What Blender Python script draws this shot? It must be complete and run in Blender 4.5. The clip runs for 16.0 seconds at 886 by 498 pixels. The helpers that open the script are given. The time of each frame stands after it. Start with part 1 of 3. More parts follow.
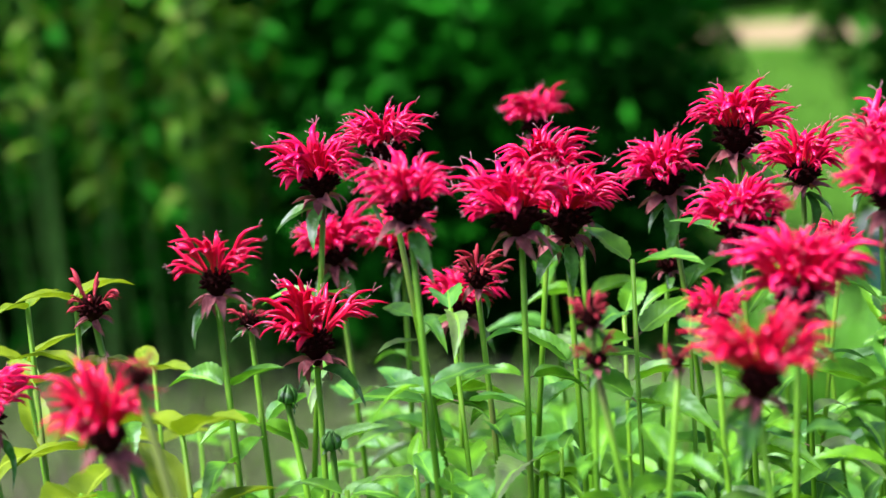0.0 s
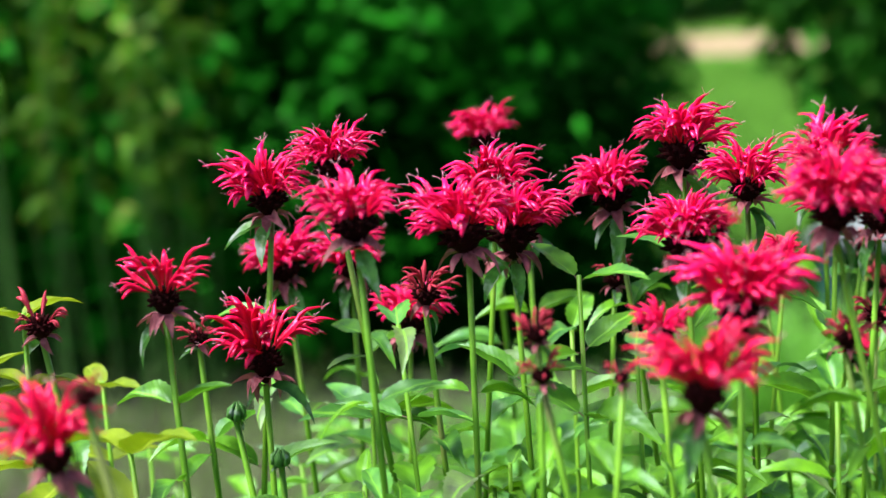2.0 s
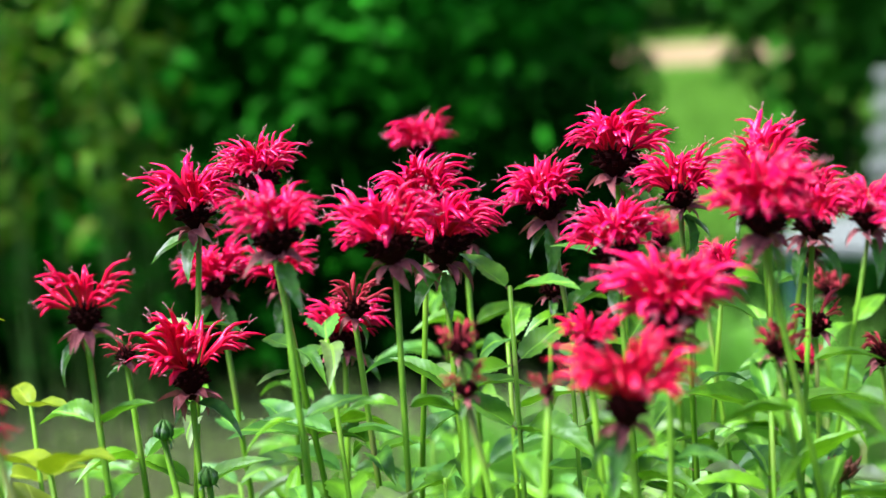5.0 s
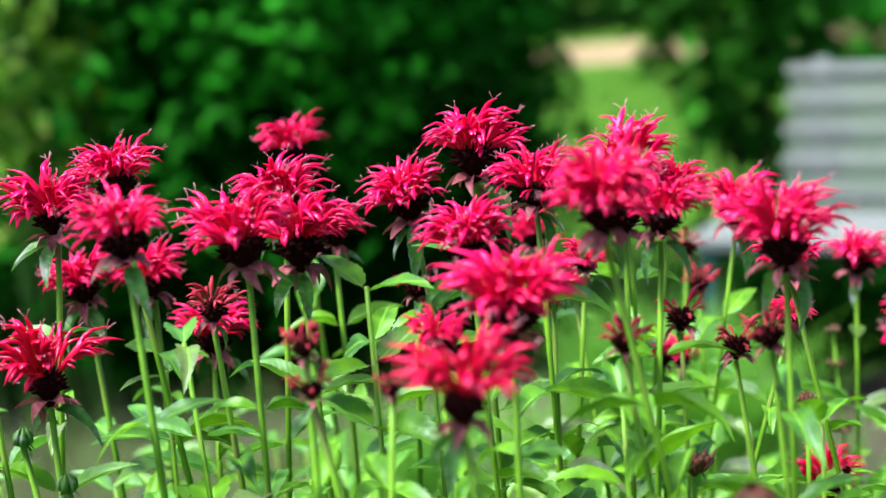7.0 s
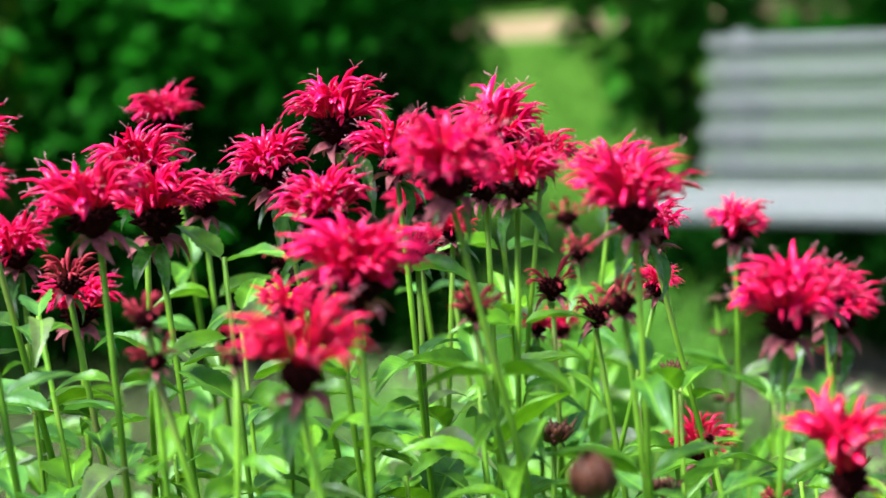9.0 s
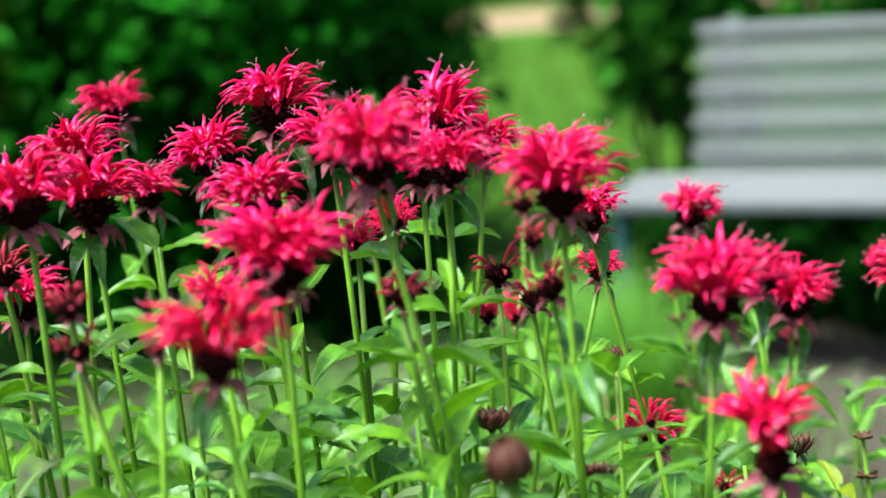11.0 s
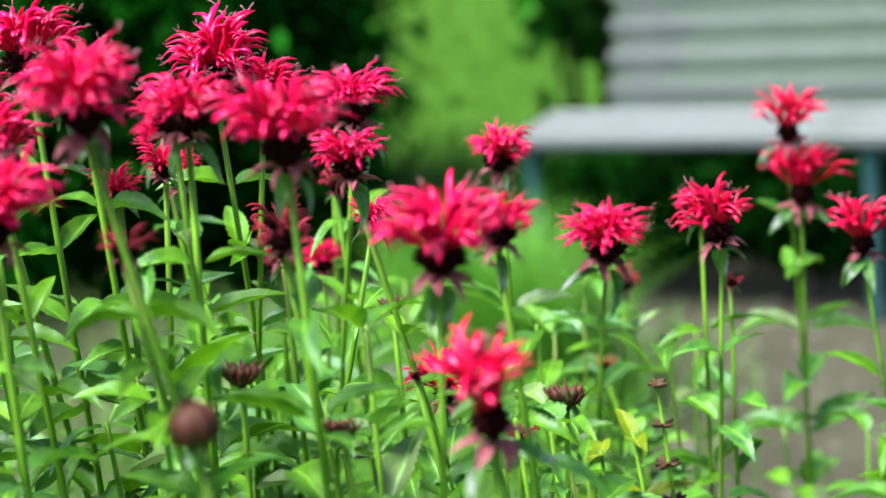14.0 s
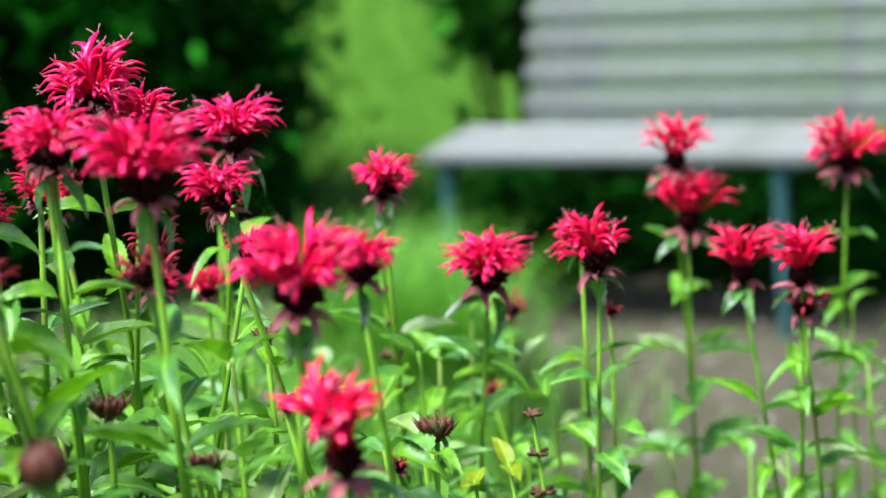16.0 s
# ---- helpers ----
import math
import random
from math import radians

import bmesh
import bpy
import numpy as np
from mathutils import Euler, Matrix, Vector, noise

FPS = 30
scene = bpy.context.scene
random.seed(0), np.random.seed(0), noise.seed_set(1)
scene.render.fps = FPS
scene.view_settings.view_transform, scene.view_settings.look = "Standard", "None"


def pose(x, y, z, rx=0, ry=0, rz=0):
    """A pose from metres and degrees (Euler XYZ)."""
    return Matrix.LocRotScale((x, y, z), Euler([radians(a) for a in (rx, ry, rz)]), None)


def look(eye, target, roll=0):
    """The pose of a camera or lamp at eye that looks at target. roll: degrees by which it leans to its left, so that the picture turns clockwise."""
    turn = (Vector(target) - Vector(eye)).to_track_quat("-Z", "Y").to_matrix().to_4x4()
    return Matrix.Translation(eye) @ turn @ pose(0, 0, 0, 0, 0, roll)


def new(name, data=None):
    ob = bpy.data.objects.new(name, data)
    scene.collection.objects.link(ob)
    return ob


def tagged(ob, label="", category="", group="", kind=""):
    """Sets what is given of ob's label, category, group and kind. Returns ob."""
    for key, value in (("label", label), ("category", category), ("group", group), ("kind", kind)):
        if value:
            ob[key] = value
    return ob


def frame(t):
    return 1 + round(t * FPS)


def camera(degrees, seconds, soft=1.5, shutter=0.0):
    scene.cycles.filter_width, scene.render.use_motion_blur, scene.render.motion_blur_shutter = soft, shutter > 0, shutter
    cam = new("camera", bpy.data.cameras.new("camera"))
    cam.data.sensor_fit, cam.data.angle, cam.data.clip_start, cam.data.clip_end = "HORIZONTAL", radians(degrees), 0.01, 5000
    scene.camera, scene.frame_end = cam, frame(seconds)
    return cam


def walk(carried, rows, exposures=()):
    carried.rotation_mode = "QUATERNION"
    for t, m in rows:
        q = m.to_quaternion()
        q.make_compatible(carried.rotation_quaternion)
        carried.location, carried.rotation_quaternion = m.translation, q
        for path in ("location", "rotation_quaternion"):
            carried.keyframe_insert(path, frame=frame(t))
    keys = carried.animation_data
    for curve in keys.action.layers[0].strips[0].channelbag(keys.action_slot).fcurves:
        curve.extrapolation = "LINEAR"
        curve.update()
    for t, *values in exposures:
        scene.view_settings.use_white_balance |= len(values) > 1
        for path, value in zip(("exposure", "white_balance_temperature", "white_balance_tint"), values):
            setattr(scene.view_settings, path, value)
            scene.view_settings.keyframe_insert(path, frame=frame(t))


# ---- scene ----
cam = camera(27.0, 16.0, soft=1.55)
PATH = [
    (0, (0.2824, -0.1616, 1.4835), (-0.2606, 1.7097, 1.0328), -4.50),
    (0.5, (0.2844, -0.1628, 1.4839), (-0.2485, 1.7099, 1.0270), -4.41),
    (1, (0.2870, -0.1671, 1.4847), (-0.2255, 1.7117, 1.0290), -4.12),
    (1.5, (0.2898, -0.1639, 1.4847), (-0.2095, 1.7195, 1.0336), -4.45),
    (2, (0.2891, -0.1657, 1.4880), (-0.2067, 1.7207, 1.0457), -4.45),
    (2.5, (0.2896, -0.1605, 1.4865), (-0.2015, 1.7272, 1.0442), -4.64),
    (3, (0.2862, -0.1478, 1.4832), (-0.1905, 1.7462, 1.0527), -4.53),
    (3.2, (0.2946, -0.1518, 1.4789), (-0.1956, 1.7424, 1.0647), -4.78),
    (5.3, (0.3185, -0.1333, 1.4794), (-0.1442, 1.7638, 1.0468), -5.01),
    (5.5, (0.3230, -0.1318, 1.4798), (-0.1317, 1.7671, 1.0468), -4.98),
    (6, (0.3381, -0.1286, 1.4782), (-0.0975, 1.7752, 1.0475), -5.46),
    (6.5, (0.3542, -0.1301, 1.4785), (-0.0690, 1.7774, 1.0511), -5.64),
    (7, (0.3675, -0.1265, 1.4738), (-0.0383, 1.7830, 1.0388), -5.61),
    (7.5, (0.3834, -0.1174, 1.4673), (-0.0114, 1.7896, 1.0119), -5.60),
    (8, (0.3981, -0.1124, 1.4657), (0.0259, 1.7977, 1.0044), -5.27),
    (8.5, (0.4050, -0.1098, 1.4647), (0.0441, 1.8033, 1.0066), -5.35),
    (9, (0.4173, -0.1060, 1.4619), (0.0729, 1.8081, 0.9955), -5.53),
    (9.5, (0.4306, -0.1003, 1.4588), (0.0926, 1.8144, 0.9902), -5.75),
    (10, (0.4409, -0.0983, 1.4578), (0.1022, 1.8140, 0.9798), -5.86),
    (10.2, (0.4464, -0.0966, 1.4564), (0.1134, 1.8173, 0.9810), -5.79),
    (12.3, (0.4895, -0.0841, 1.4410), (0.0759, 1.8144, 0.9671), -7.48),
    (12.5, (0.4965, -0.0634, 1.4383), (0.0824, 1.8322, 0.9534), -7.41),
    (13, (0.5386, -0.0471, 1.4328), (0.1306, 1.8389, 0.9068), -7.20),
    (13.5, (0.5715, -0.0343, 1.4351), (0.2149, 1.8592, 0.8989), -6.72),
    (14, (0.5886, -0.0329, 1.4354), (0.2642, 1.8641, 0.8913), -6.67),
    (14.5, (0.6001, -0.0324, 1.4412), (0.3137, 1.8742, 0.9096), -6.08),
    (15, (0.6049, -0.0322, 1.4420), (0.3377, 1.8752, 0.9033), -5.96),
    (15.5, (0.6121, -0.0344, 1.4480), (0.3553, 1.8745, 0.9096), -5.68),
    (16, (0.6297, -0.0338, 1.4504), (0.3804, 1.8745, 0.9061), -5.72),
]
walk(cam, [(t, look(e, g, r)) for t, e, g, r in PATH], [(0, 2.82, 6400, 7), (3, 2.82, 6400, 7), (6, 2.94, 6400, 7), (7, 2.92, 6400, 7), (9.5, 2.80, 6400, 7), (13, 2.83, 6400, 7), (16, 2.86, 6400, 7)])

cam.data.dof.use_dof = True
cam.data.dof.focus_distance = 1.27
cam.data.dof.aperture_fstop = 4.3

# ---- light ----
world = bpy.data.worlds.new("sky")
scene.world = world
world.use_nodes = True
wn = world.node_tree.nodes
sky = wn.new("ShaderNodeTexSky")
sky.sky_type = "NISHITA"
sky.sun_disc = False
sky.sun_elevation = radians(70)
sky.sun_rotation = radians(-103)
sky.dust_density = 3.0
wn["Background"].inputs["Strength"].default_value = 0.040
world.node_tree.links.new(sky.outputs[0], wn["Background"].inputs["Color"])
sun = new("sun", bpy.data.lights.new("sun", "SUN"))
sun.data.energy = 2.15
sun.data.angle = radians(24)
sun.data.color = (1.0, 0.96, 0.9)
sun.matrix_world = look((-2.2, -0.5, 6), (0, 0, 0))

# ---- materials ----


def nodes_of(name):
    m = bpy.data.materials.new(name)
    m.use_nodes = True
    nt = m.node_tree
    return m, nt, nt.nodes["Principled BSDF"], nt.nodes["Material Output"]


def ramp(nt, source, low, high, a=0.3, b=0.7):
    r = nt.nodes.new("ShaderNodeValToRGB")
    r.color_ramp.elements[0].position, r.color_ramp.elements[1].position = a, b
    r.color_ramp.elements[0].color, r.color_ramp.elements[1].color = (*low, 1), (*high, 1)
    nt.links.new(source, r.inputs[0])
    return r.outputs[0]


def noise_out(nt, scale, detail=3.0, stretch=None):
    co = nt.nodes.new("ShaderNodeTexCoord")
    n = nt.nodes.new("ShaderNodeTexNoise")
    n.inputs["Scale"].default_value, n.inputs["Detail"].default_value = scale, detail
    src = co.outputs["Object"]
    if stretch:
        mp = nt.nodes.new("ShaderNodeMapping")
        mp.inputs["Scale"].default_value = stretch
        nt.links.new(src, mp.inputs[0])
        src = mp.outputs[0]
    nt.links.new(src, n.inputs["Vector"])
    return n.outputs["Fac"]


def mix_col(nt, fac, a, b, blend="MIX"):
    x = nt.nodes.new("ShaderNodeMix")
    x.data_type, x.blend_type = "RGBA", blend
    for sock, v in ((x.inputs[0], fac), (x.inputs[6], a), (x.inputs[7], b)):
        if isinstance(v, bpy.types.NodeSocket):
            nt.links.new(v, sock)
        elif isinstance(v, tuple):
            sock.default_value = (*v, 1)
        else:
            sock.default_value = v
    return x.outputs[2]


def random_out(nt, island=False):
    if island:
        return nt.nodes.new("ShaderNodeNewGeometry").outputs["Random Per Island"]
    return nt.nodes.new("ShaderNodeObjectInfo").outputs["Random"]


def bump(nt, bsdf, source, strength, distance):
    b = nt.nodes.new("ShaderNodeBump")
    b.inputs["Strength"].default_value, b.inputs["Distance"].default_value = strength, distance
    nt.links.new(source, b.inputs["Height"])
    nt.links.new(b.outputs[0], bsdf.inputs["Normal"])


def plant_mat(name, dark, light, grain=60.0, rough=0.45, through_light=0.3, island=False, spot=None, spec=0.22):
    """Living tissue: two tones by piece, fine mottling, and light that shines through."""
    m, nt, p, out = nodes_of(name)
    tone = ramp(nt, random_out(nt, island), dark, light, 0.0, 1.0)
    grainy = noise_out(nt, grain)
    col = mix_col(nt, 0.55, tone, ramp(nt, grainy, tuple(c * 0.55 for c in dark), tuple(min(1, c * 1.25) for c in light), 0.25, 0.75))
    if spot:
        col = mix_col(nt, ramp(nt, noise_out(nt, grain * 0.25), (0, 0, 0), (1, 1, 1), 0.56, 0.68), col, spot)
    nt.links.new(col, p.inputs["Base Color"])
    p.inputs["Roughness"].default_value = rough
    p.inputs["Specular IOR Level"].default_value = spec
    bump(nt, p, grainy, 0.25, 0.002)
    if through_light:
        tr = nt.nodes.new("ShaderNodeBsdfTranslucent")
        nt.links.new(col, tr.inputs["Color"])
        mx = nt.nodes.new("ShaderNodeMixShader")
        mx.inputs[0].default_value = through_light
        nt.links.new(p.outputs[0], mx.inputs[1])
        nt.links.new(tr.outputs[0], mx.inputs[2])
        nt.links.new(mx.outputs[0], out.inputs["Surface"])
    return m


M_PETAL = plant_mat("petal_red", (0.50, 0.0002, 0.010), (0.95, 0.003, 0.135), 45, 0.40, 0.14, island=True, spec=0.14)


def floret_mat(name, tip, low, high):
    """Floret tissue, each a little different: deep red foot, pinker lips; the gradient also paints in inner shade and
    lit tips.
    """
    m, nt, p, out = nodes_of(name)
    co = nt.nodes.new("ShaderNodeTexCoord")
    sep = nt.nodes.new("ShaderNodeSeparateXYZ")
    nt.links.new(co.outputs["Object"], sep.inputs[0])
    along = ramp(nt, sep.outputs[0], (0.38, 0.0002, 0.006), tip, 0.12, 1.0)
    tone = ramp(nt, random_out(nt), low, high, 0.0, 1.0)
    grain = noise_out(nt, 14.0, 4, (0.5, 3.0, 3.0))
    col = mix_col(nt, 0.5, along, tone)
    col = mix_col(nt, ramp(nt, grain, (0, 0, 0), (0.35, 0.35, 0.35), 0.4, 0.75), col, (0.42, 0.0002, 0.008))
    nt.links.new(col, p.inputs["Base Color"])
    p.inputs["Roughness"].default_value = 0.5
    p.inputs["Specular IOR Level"].default_value = 0.0
    bump(nt, p, grain, 0.3, 0.01)
    sheen = nt.nodes.new("ShaderNodeBsdfGlossy")
    sheen.inputs["Color"].default_value = (1.0, 0.38, 0.70, 1)
    sheen.inputs["Roughness"].default_value = 0.34
    glossy = nt.nodes.new("ShaderNodeMixShader")
    glossy.inputs[0].default_value = 0.058
    nt.links.new(p.outputs[0], glossy.inputs[1])
    nt.links.new(sheen.outputs[0], glossy.inputs[2])
    tr = nt.nodes.new("ShaderNodeBsdfTranslucent")
    nt.links.new(col, tr.inputs["Color"])
    mx = nt.nodes.new("ShaderNodeMixShader")
    mx.inputs[0].default_value = 0.12
    nt.links.new(glossy.outputs[0], mx.inputs[1])
    nt.links.new(tr.outputs[0], mx.inputs[2])
    nt.links.new(mx.outputs[0], out.inputs["Surface"])
    return m


M_FLORET = floret_mat("floret_crimson", (0.84, 0.0040, 0.150), (0.55, 0.0002, 0.014), (0.86, 0.0030, 0.120))
M_SCARLET = floret_mat("floret_scarlet", (0.70, 0.0015, 0.085), (0.46, 0.0002, 0.010), (0.74, 0.0015, 0.068))
M_FADED = plant_mat("petal_faded", (0.16, 0.008, 0.02), (0.42, 0.02, 0.05), 60, 0.5, 0.15, island=True)
M_STAMEN = plant_mat("stamen", (0.30, 0.06, 0.11), (0.50, 0.26, 0.31), 60, 0.5, 0.1)
M_CALYX = plant_mat("calyx", (0.005, 0.0006, 0.0008), (0.015, 0.0012, 0.002), 80, 0.7, 0.0, spec=0.03)
M_BRACT = plant_mat("bract", (0.10, 0.012, 0.022), (0.30, 0.085, 0.11), 5, 0.6, 0.15, spot=(0.20, 0.16, 0.165))
M_LEAFBRACT = plant_mat("bract_green", (0.0273, 0.101, 0.0234), (0.078, 0.211, 0.039), 9, 0.45, 0.25, spot=(0.20, 0.25, 0.22))
M_STEM = plant_mat("stem_green", (0.066, 0.20, 0.009), (0.150, 0.32, 0.022), 40, 0.4, 0.1, spot=(0.125, 0.156, 0.039))


def vein_mat(name, dark, light, through_light, spec, rough, cool=None, stalk=None):
    """A leaf blade with a pale midrib, slanting side veins and a soft sheen."""
    m, nt, p, out = nodes_of(name)

    def op(kind, a, c=None):
        n = nt.nodes.new("ShaderNodeMath")
        n.operation = kind
        for sock, v in zip(n.inputs, (a, c)):
            if isinstance(v, bpy.types.NodeSocket):
                nt.links.new(v, sock)
            elif v is not None:
                sock.default_value = v
        return n.outputs[0]

    co = nt.nodes.new("ShaderNodeTexCoord")
    sep = nt.nodes.new("ShaderNodeSeparateXYZ")
    nt.links.new(co.outputs["Object"], sep.inputs[0])
    side = op("ABSOLUTE", sep.outputs[1])
    wave = op("SINE", op("MULTIPLY", op("SUBTRACT", sep.outputs[0], op("MULTIPLY", side, 1.3)), 36.0))
    vein = op("POWER", op("ABSOLUTE", wave), 0.35)
    rib = op("LESS_THAN", side, 0.011)
    tone = ramp(nt, random_out(nt), dark, light, 0.0, 1.0)
    if cool:
        n = nt.nodes.new("ShaderNodeMath")
        n.operation = "FRACT"
        nt.links.new(op("MULTIPLY", random_out(nt), 7.0), n.inputs[0])
        tone = mix_col(nt, ramp(nt, n.outputs[0], (0, 0, 0), (0.75, 0.75, 0.75), 0.45, 0.9), tone, cool)
    if stalk:
        n = nt.nodes.new("ShaderNodeMath")
        n.operation = "FRACT"
        nt.links.new(op("MULTIPLY", random_out(nt), 23.0), n.inputs[0])
        tone = mix_col(nt, ramp(nt, n.outputs[0], (0, 0, 0), (0.8, 0.8, 0.8), 0.90, 0.97), tone, (0.20, 0.15, 0.17))
    patch = ramp(nt, noise_out(nt, 4.0, 4), tuple(c * 0.6 for c in dark), tuple(min(1, c * 1.15) for c in light), 0.3, 0.7)
    col = mix_col(nt, 0.5, tone, patch)
    col = mix_col(nt, op("MULTIPLY", op("SUBTRACT", 1.0, vein), 0.07), col, tuple(c * 0.5 for c in dark))
    col = mix_col(nt, op("MULTIPLY", rib, 0.6), col, tuple(min(1, c * 1.5 + 0.03) for c in light))
    if stalk:
        col = mix_col(nt, op("LESS_THAN", sep.outputs[0], 0.10), col, stalk)
    nt.links.new(col, p.inputs["Base Color"])
    p.inputs["Roughness"].default_value = rough
    p.inputs["Specular IOR Level"].default_value = spec
    p.inputs["Specular Tint"].default_value = (0.75, 0.97, 1.0, 1)
    bump(nt, p, vein, 0.06, 0.006)
    tr = nt.nodes.new("ShaderNodeBsdfTranslucent")
    nt.links.new(col, tr.inputs["Color"])
    mx = nt.nodes.new("ShaderNodeMixShader")
    mx.inputs[0].default_value = through_light
    nt.links.new(p.outputs[0], mx.inputs[1])
    nt.links.new(tr.outputs[0], mx.inputs[2])
    nt.links.new(mx.outputs[0], out.inputs["Surface"])
    return m


M_LEAF = vein_mat("leaf_green", (0.016, 0.094, 0.004), (0.122, 0.310, 0.007), 0.34, 0.38, 0.44, cool=(0.030, 0.150, 0.075), stalk=(0.10, 0.06, 0.045))
M_LIME = vein_mat("leaf_lime", (0.090, 0.160, 0.003), (0.180, 0.245, 0.006), 0.35, 0.2, 0.5)
M_SEED = plant_mat("seed_brown", (0.026, 0.010, 0.007), (0.080, 0.042, 0.020), 60, 0.7, 0.0)
M_BUD = plant_mat("bud_skin", (0.026, 0.008, 0.005), (0.085, 0.026, 0.014), 7, 0.6, 0.05, spot=(0.055, 0.075, 0.022), island=True)
M_SHRUB = plant_mat("shrub_leaf", (0.001, 0.018, 0.0008), (0.021, 0.240, 0.009), 12, 0.55, 0.15, island=True, spec=0.05)
# shrub leaf darkened almost to black: deep shade put into the colour
M_SHADED_LEAF = plant_mat("shaded_shrub_leaf", (0.0006, 0.006, 0.0005), (0.003, 0.030, 0.002), 12, 0.7, 0.1, island=True, spec=0.01)
M_TREE = plant_mat("tree_leaf", (0.008, 0.060, 0.003), (0.036, 0.19, 0.012), 12, 0.6, 0.2, island=True, spec=0.06)
M_TALL = plant_mat("tall_leaf", (0.022, 0.125, 0.003), (0.085, 0.26, 0.010), 30, 0.5, 0.3, spot=(0.24, 0.22, 0.05), spec=0.1)
M_TALLSTEM = plant_mat("tall_stem", (0.04, 0.13, 0.02), (0.09, 0.21, 0.04), 30, 0.5, 0.0)
M_GRASS = plant_mat("grass_blade", (0.039, 0.109, 0.0156), (0.133, 0.203, 0.0546), 8, 0.5, 0.3, island=True)
M_CLUMP = plant_mat("clump_blade", (0.045, 0.185, 0.011), (0.110, 0.310, 0.028), 8, 0.5, 0.3, island=True)
M_TURF = plant_mat("turf_blade", (0.024, 0.078, 0.006), (0.050, 0.122, 0.014), 8, 0.6, 0.15, island=True, spec=0.1)
M_BARK = plant_mat("bark", (0.03, 0.022, 0.015), (0.08, 0.06, 0.04), 25, 0.85, 0.0)


def ground_mat(name, a, b, c, big, fine, rough=0.95, height=0.02):
    m, nt, p, _ = nodes_of(name)
    col = mix_col(nt, ramp(nt, noise_out(nt, fine, 6), (0, 0, 0), (1, 1, 1), 0.35, 0.65), ramp(nt, noise_out(nt, big, 4), a, b), c)
    nt.links.new(col, p.inputs["Base Color"])
    p.inputs["Roughness"].default_value = rough
    p.inputs["Specular IOR Level"].default_value = 0.08
    bump(nt, p, noise_out(nt, fine * 1.3, 5), 0.8, height)
    return m


M_LAWN = ground_mat("lawn", (0.027, 0.082, 0.006), (0.043, 0.116, 0.011), (0.034, 0.097, 0.007), 0.7, 30)
M_SOIL = ground_mat("soil", (0.026, 0.025, 0.017), (0.072, 0.070, 0.052), (0.042, 0.041, 0.030), 3.0, 45)
M_SAND = ground_mat("sandy_path", (0.160, 0.122, 0.075), (0.225, 0.172, 0.110), (0.190, 0.145, 0.092), 1.5, 40)
M_STONE = plant_mat("stone", (0.0624, 0.0585, 0.0468), (0.133, 0.125, 0.105), 40, 0.9, 0.0, island=True)


def wood_mat(name, moss):
    m, nt, p, _ = nodes_of(name)
    grain = noise_out(nt, 18, 6, (0.82, 11.5, 11.5))
    col = mix_col(nt, 0.35, ramp(nt, grain, (0.082, 0.098, 0.106), (0.145, 0.166, 0.178)), ramp(nt, random_out(nt), (0.104, 0.121, 0.130), (0.155, 0.175, 0.187), 0, 1))
    col = mix_col(nt, ramp(nt, noise_out(nt, 5, 3), (0, 0, 0), (0.5 + moss, 0.5 + moss, 0.5 + moss), 0.5 - moss, 0.75), col, (0.060, 0.085, 0.052) if not moss else (0.105, 0.150, 0.105))
    nt.links.new(col, p.inputs["Base Color"])
    p.inputs["Roughness"].default_value = 0.75
    bump(nt, p, grain, 0.4, 0.003)
    return m


def paint_mat():
    m, nt, p, _ = nodes_of("teal_paint")
    n = noise_out(nt, 20, 4)
    nt.links.new(ramp(nt, n, (0.020, 0.080, 0.088), (0.040, 0.125, 0.132)), p.inputs["Base Color"])
    p.inputs["Roughness"].default_value = 0.5
    bump(nt, p, n, 0.2, 0.001)
    return m


M_WOOD, M_MOSSY, M_TEAL = wood_mat("weathered_wood", 0.0), wood_mat("mossy_wood", 0.30), paint_mat()

# ---- building helpers ----
rnd = random.Random(7)


def mesh_of(name, verts, faces, mat, smooth=True):
    me = bpy.data.meshes.new(name)
    me.from_pydata([tuple(v) for v in verts], [], faces)
    me.materials.append(mat)
    if smooth:
        me.polygons.foreach_set("use_smooth", [True] * len(me.polygons))
    me.update()
    return me


def part(name, mesh, parent, m=None, label=""):
    ob = new(name, mesh)
    ob.parent = parent
    if name in ("stamen_tuft", "seed_whorl"):
        ob["kind"] = "stuff"
    if m is not None:
        ob.matrix_basis = m
    return tagged(ob, label)


class Geo:
    """Gathers vertices and faces for one mesh."""

    def __init__(self):
        self.v, self.f = [], []

    def tube(self, pts, radii, sides=4, flat=1.0, side_dir=None, cap=True):
        base = len(self.v)
        n = len(pts)
        for i, p in enumerate(pts):
            t = (pts[min(i + 1, n - 1)] - pts[max(i - 1, 0)]).normalized()
            ref = side_dir if side_dir is not None else (Vector((1, 0, 0)) if abs(t.x) < 0.9 else Vector((0, 1, 0)))
            a = (ref - t * ref.dot(t)).normalized()
            b = t.cross(a)
            for k in range(sides):
                w = 2 * math.pi * (k + 0.5) / sides
                self.v.append(p + a * (math.cos(w) * radii[i]) + b * (math.sin(w) * radii[i] * flat))
        for i in range(n - 1):
            for k in range(sides):
                j = (k + 1) % sides
                self.f.append((base + i * sides + k, base + i * sides + j, base + (i + 1) * sides + j, base + (i + 1) * sides + k))
        if cap:
            self.f.append(tuple(base + (n - 1) * sides + k for k in range(sides)))

    def mesh(self, name, mat, smooth=True):
        return mesh_of(name, self.v, self.f, mat, smooth)


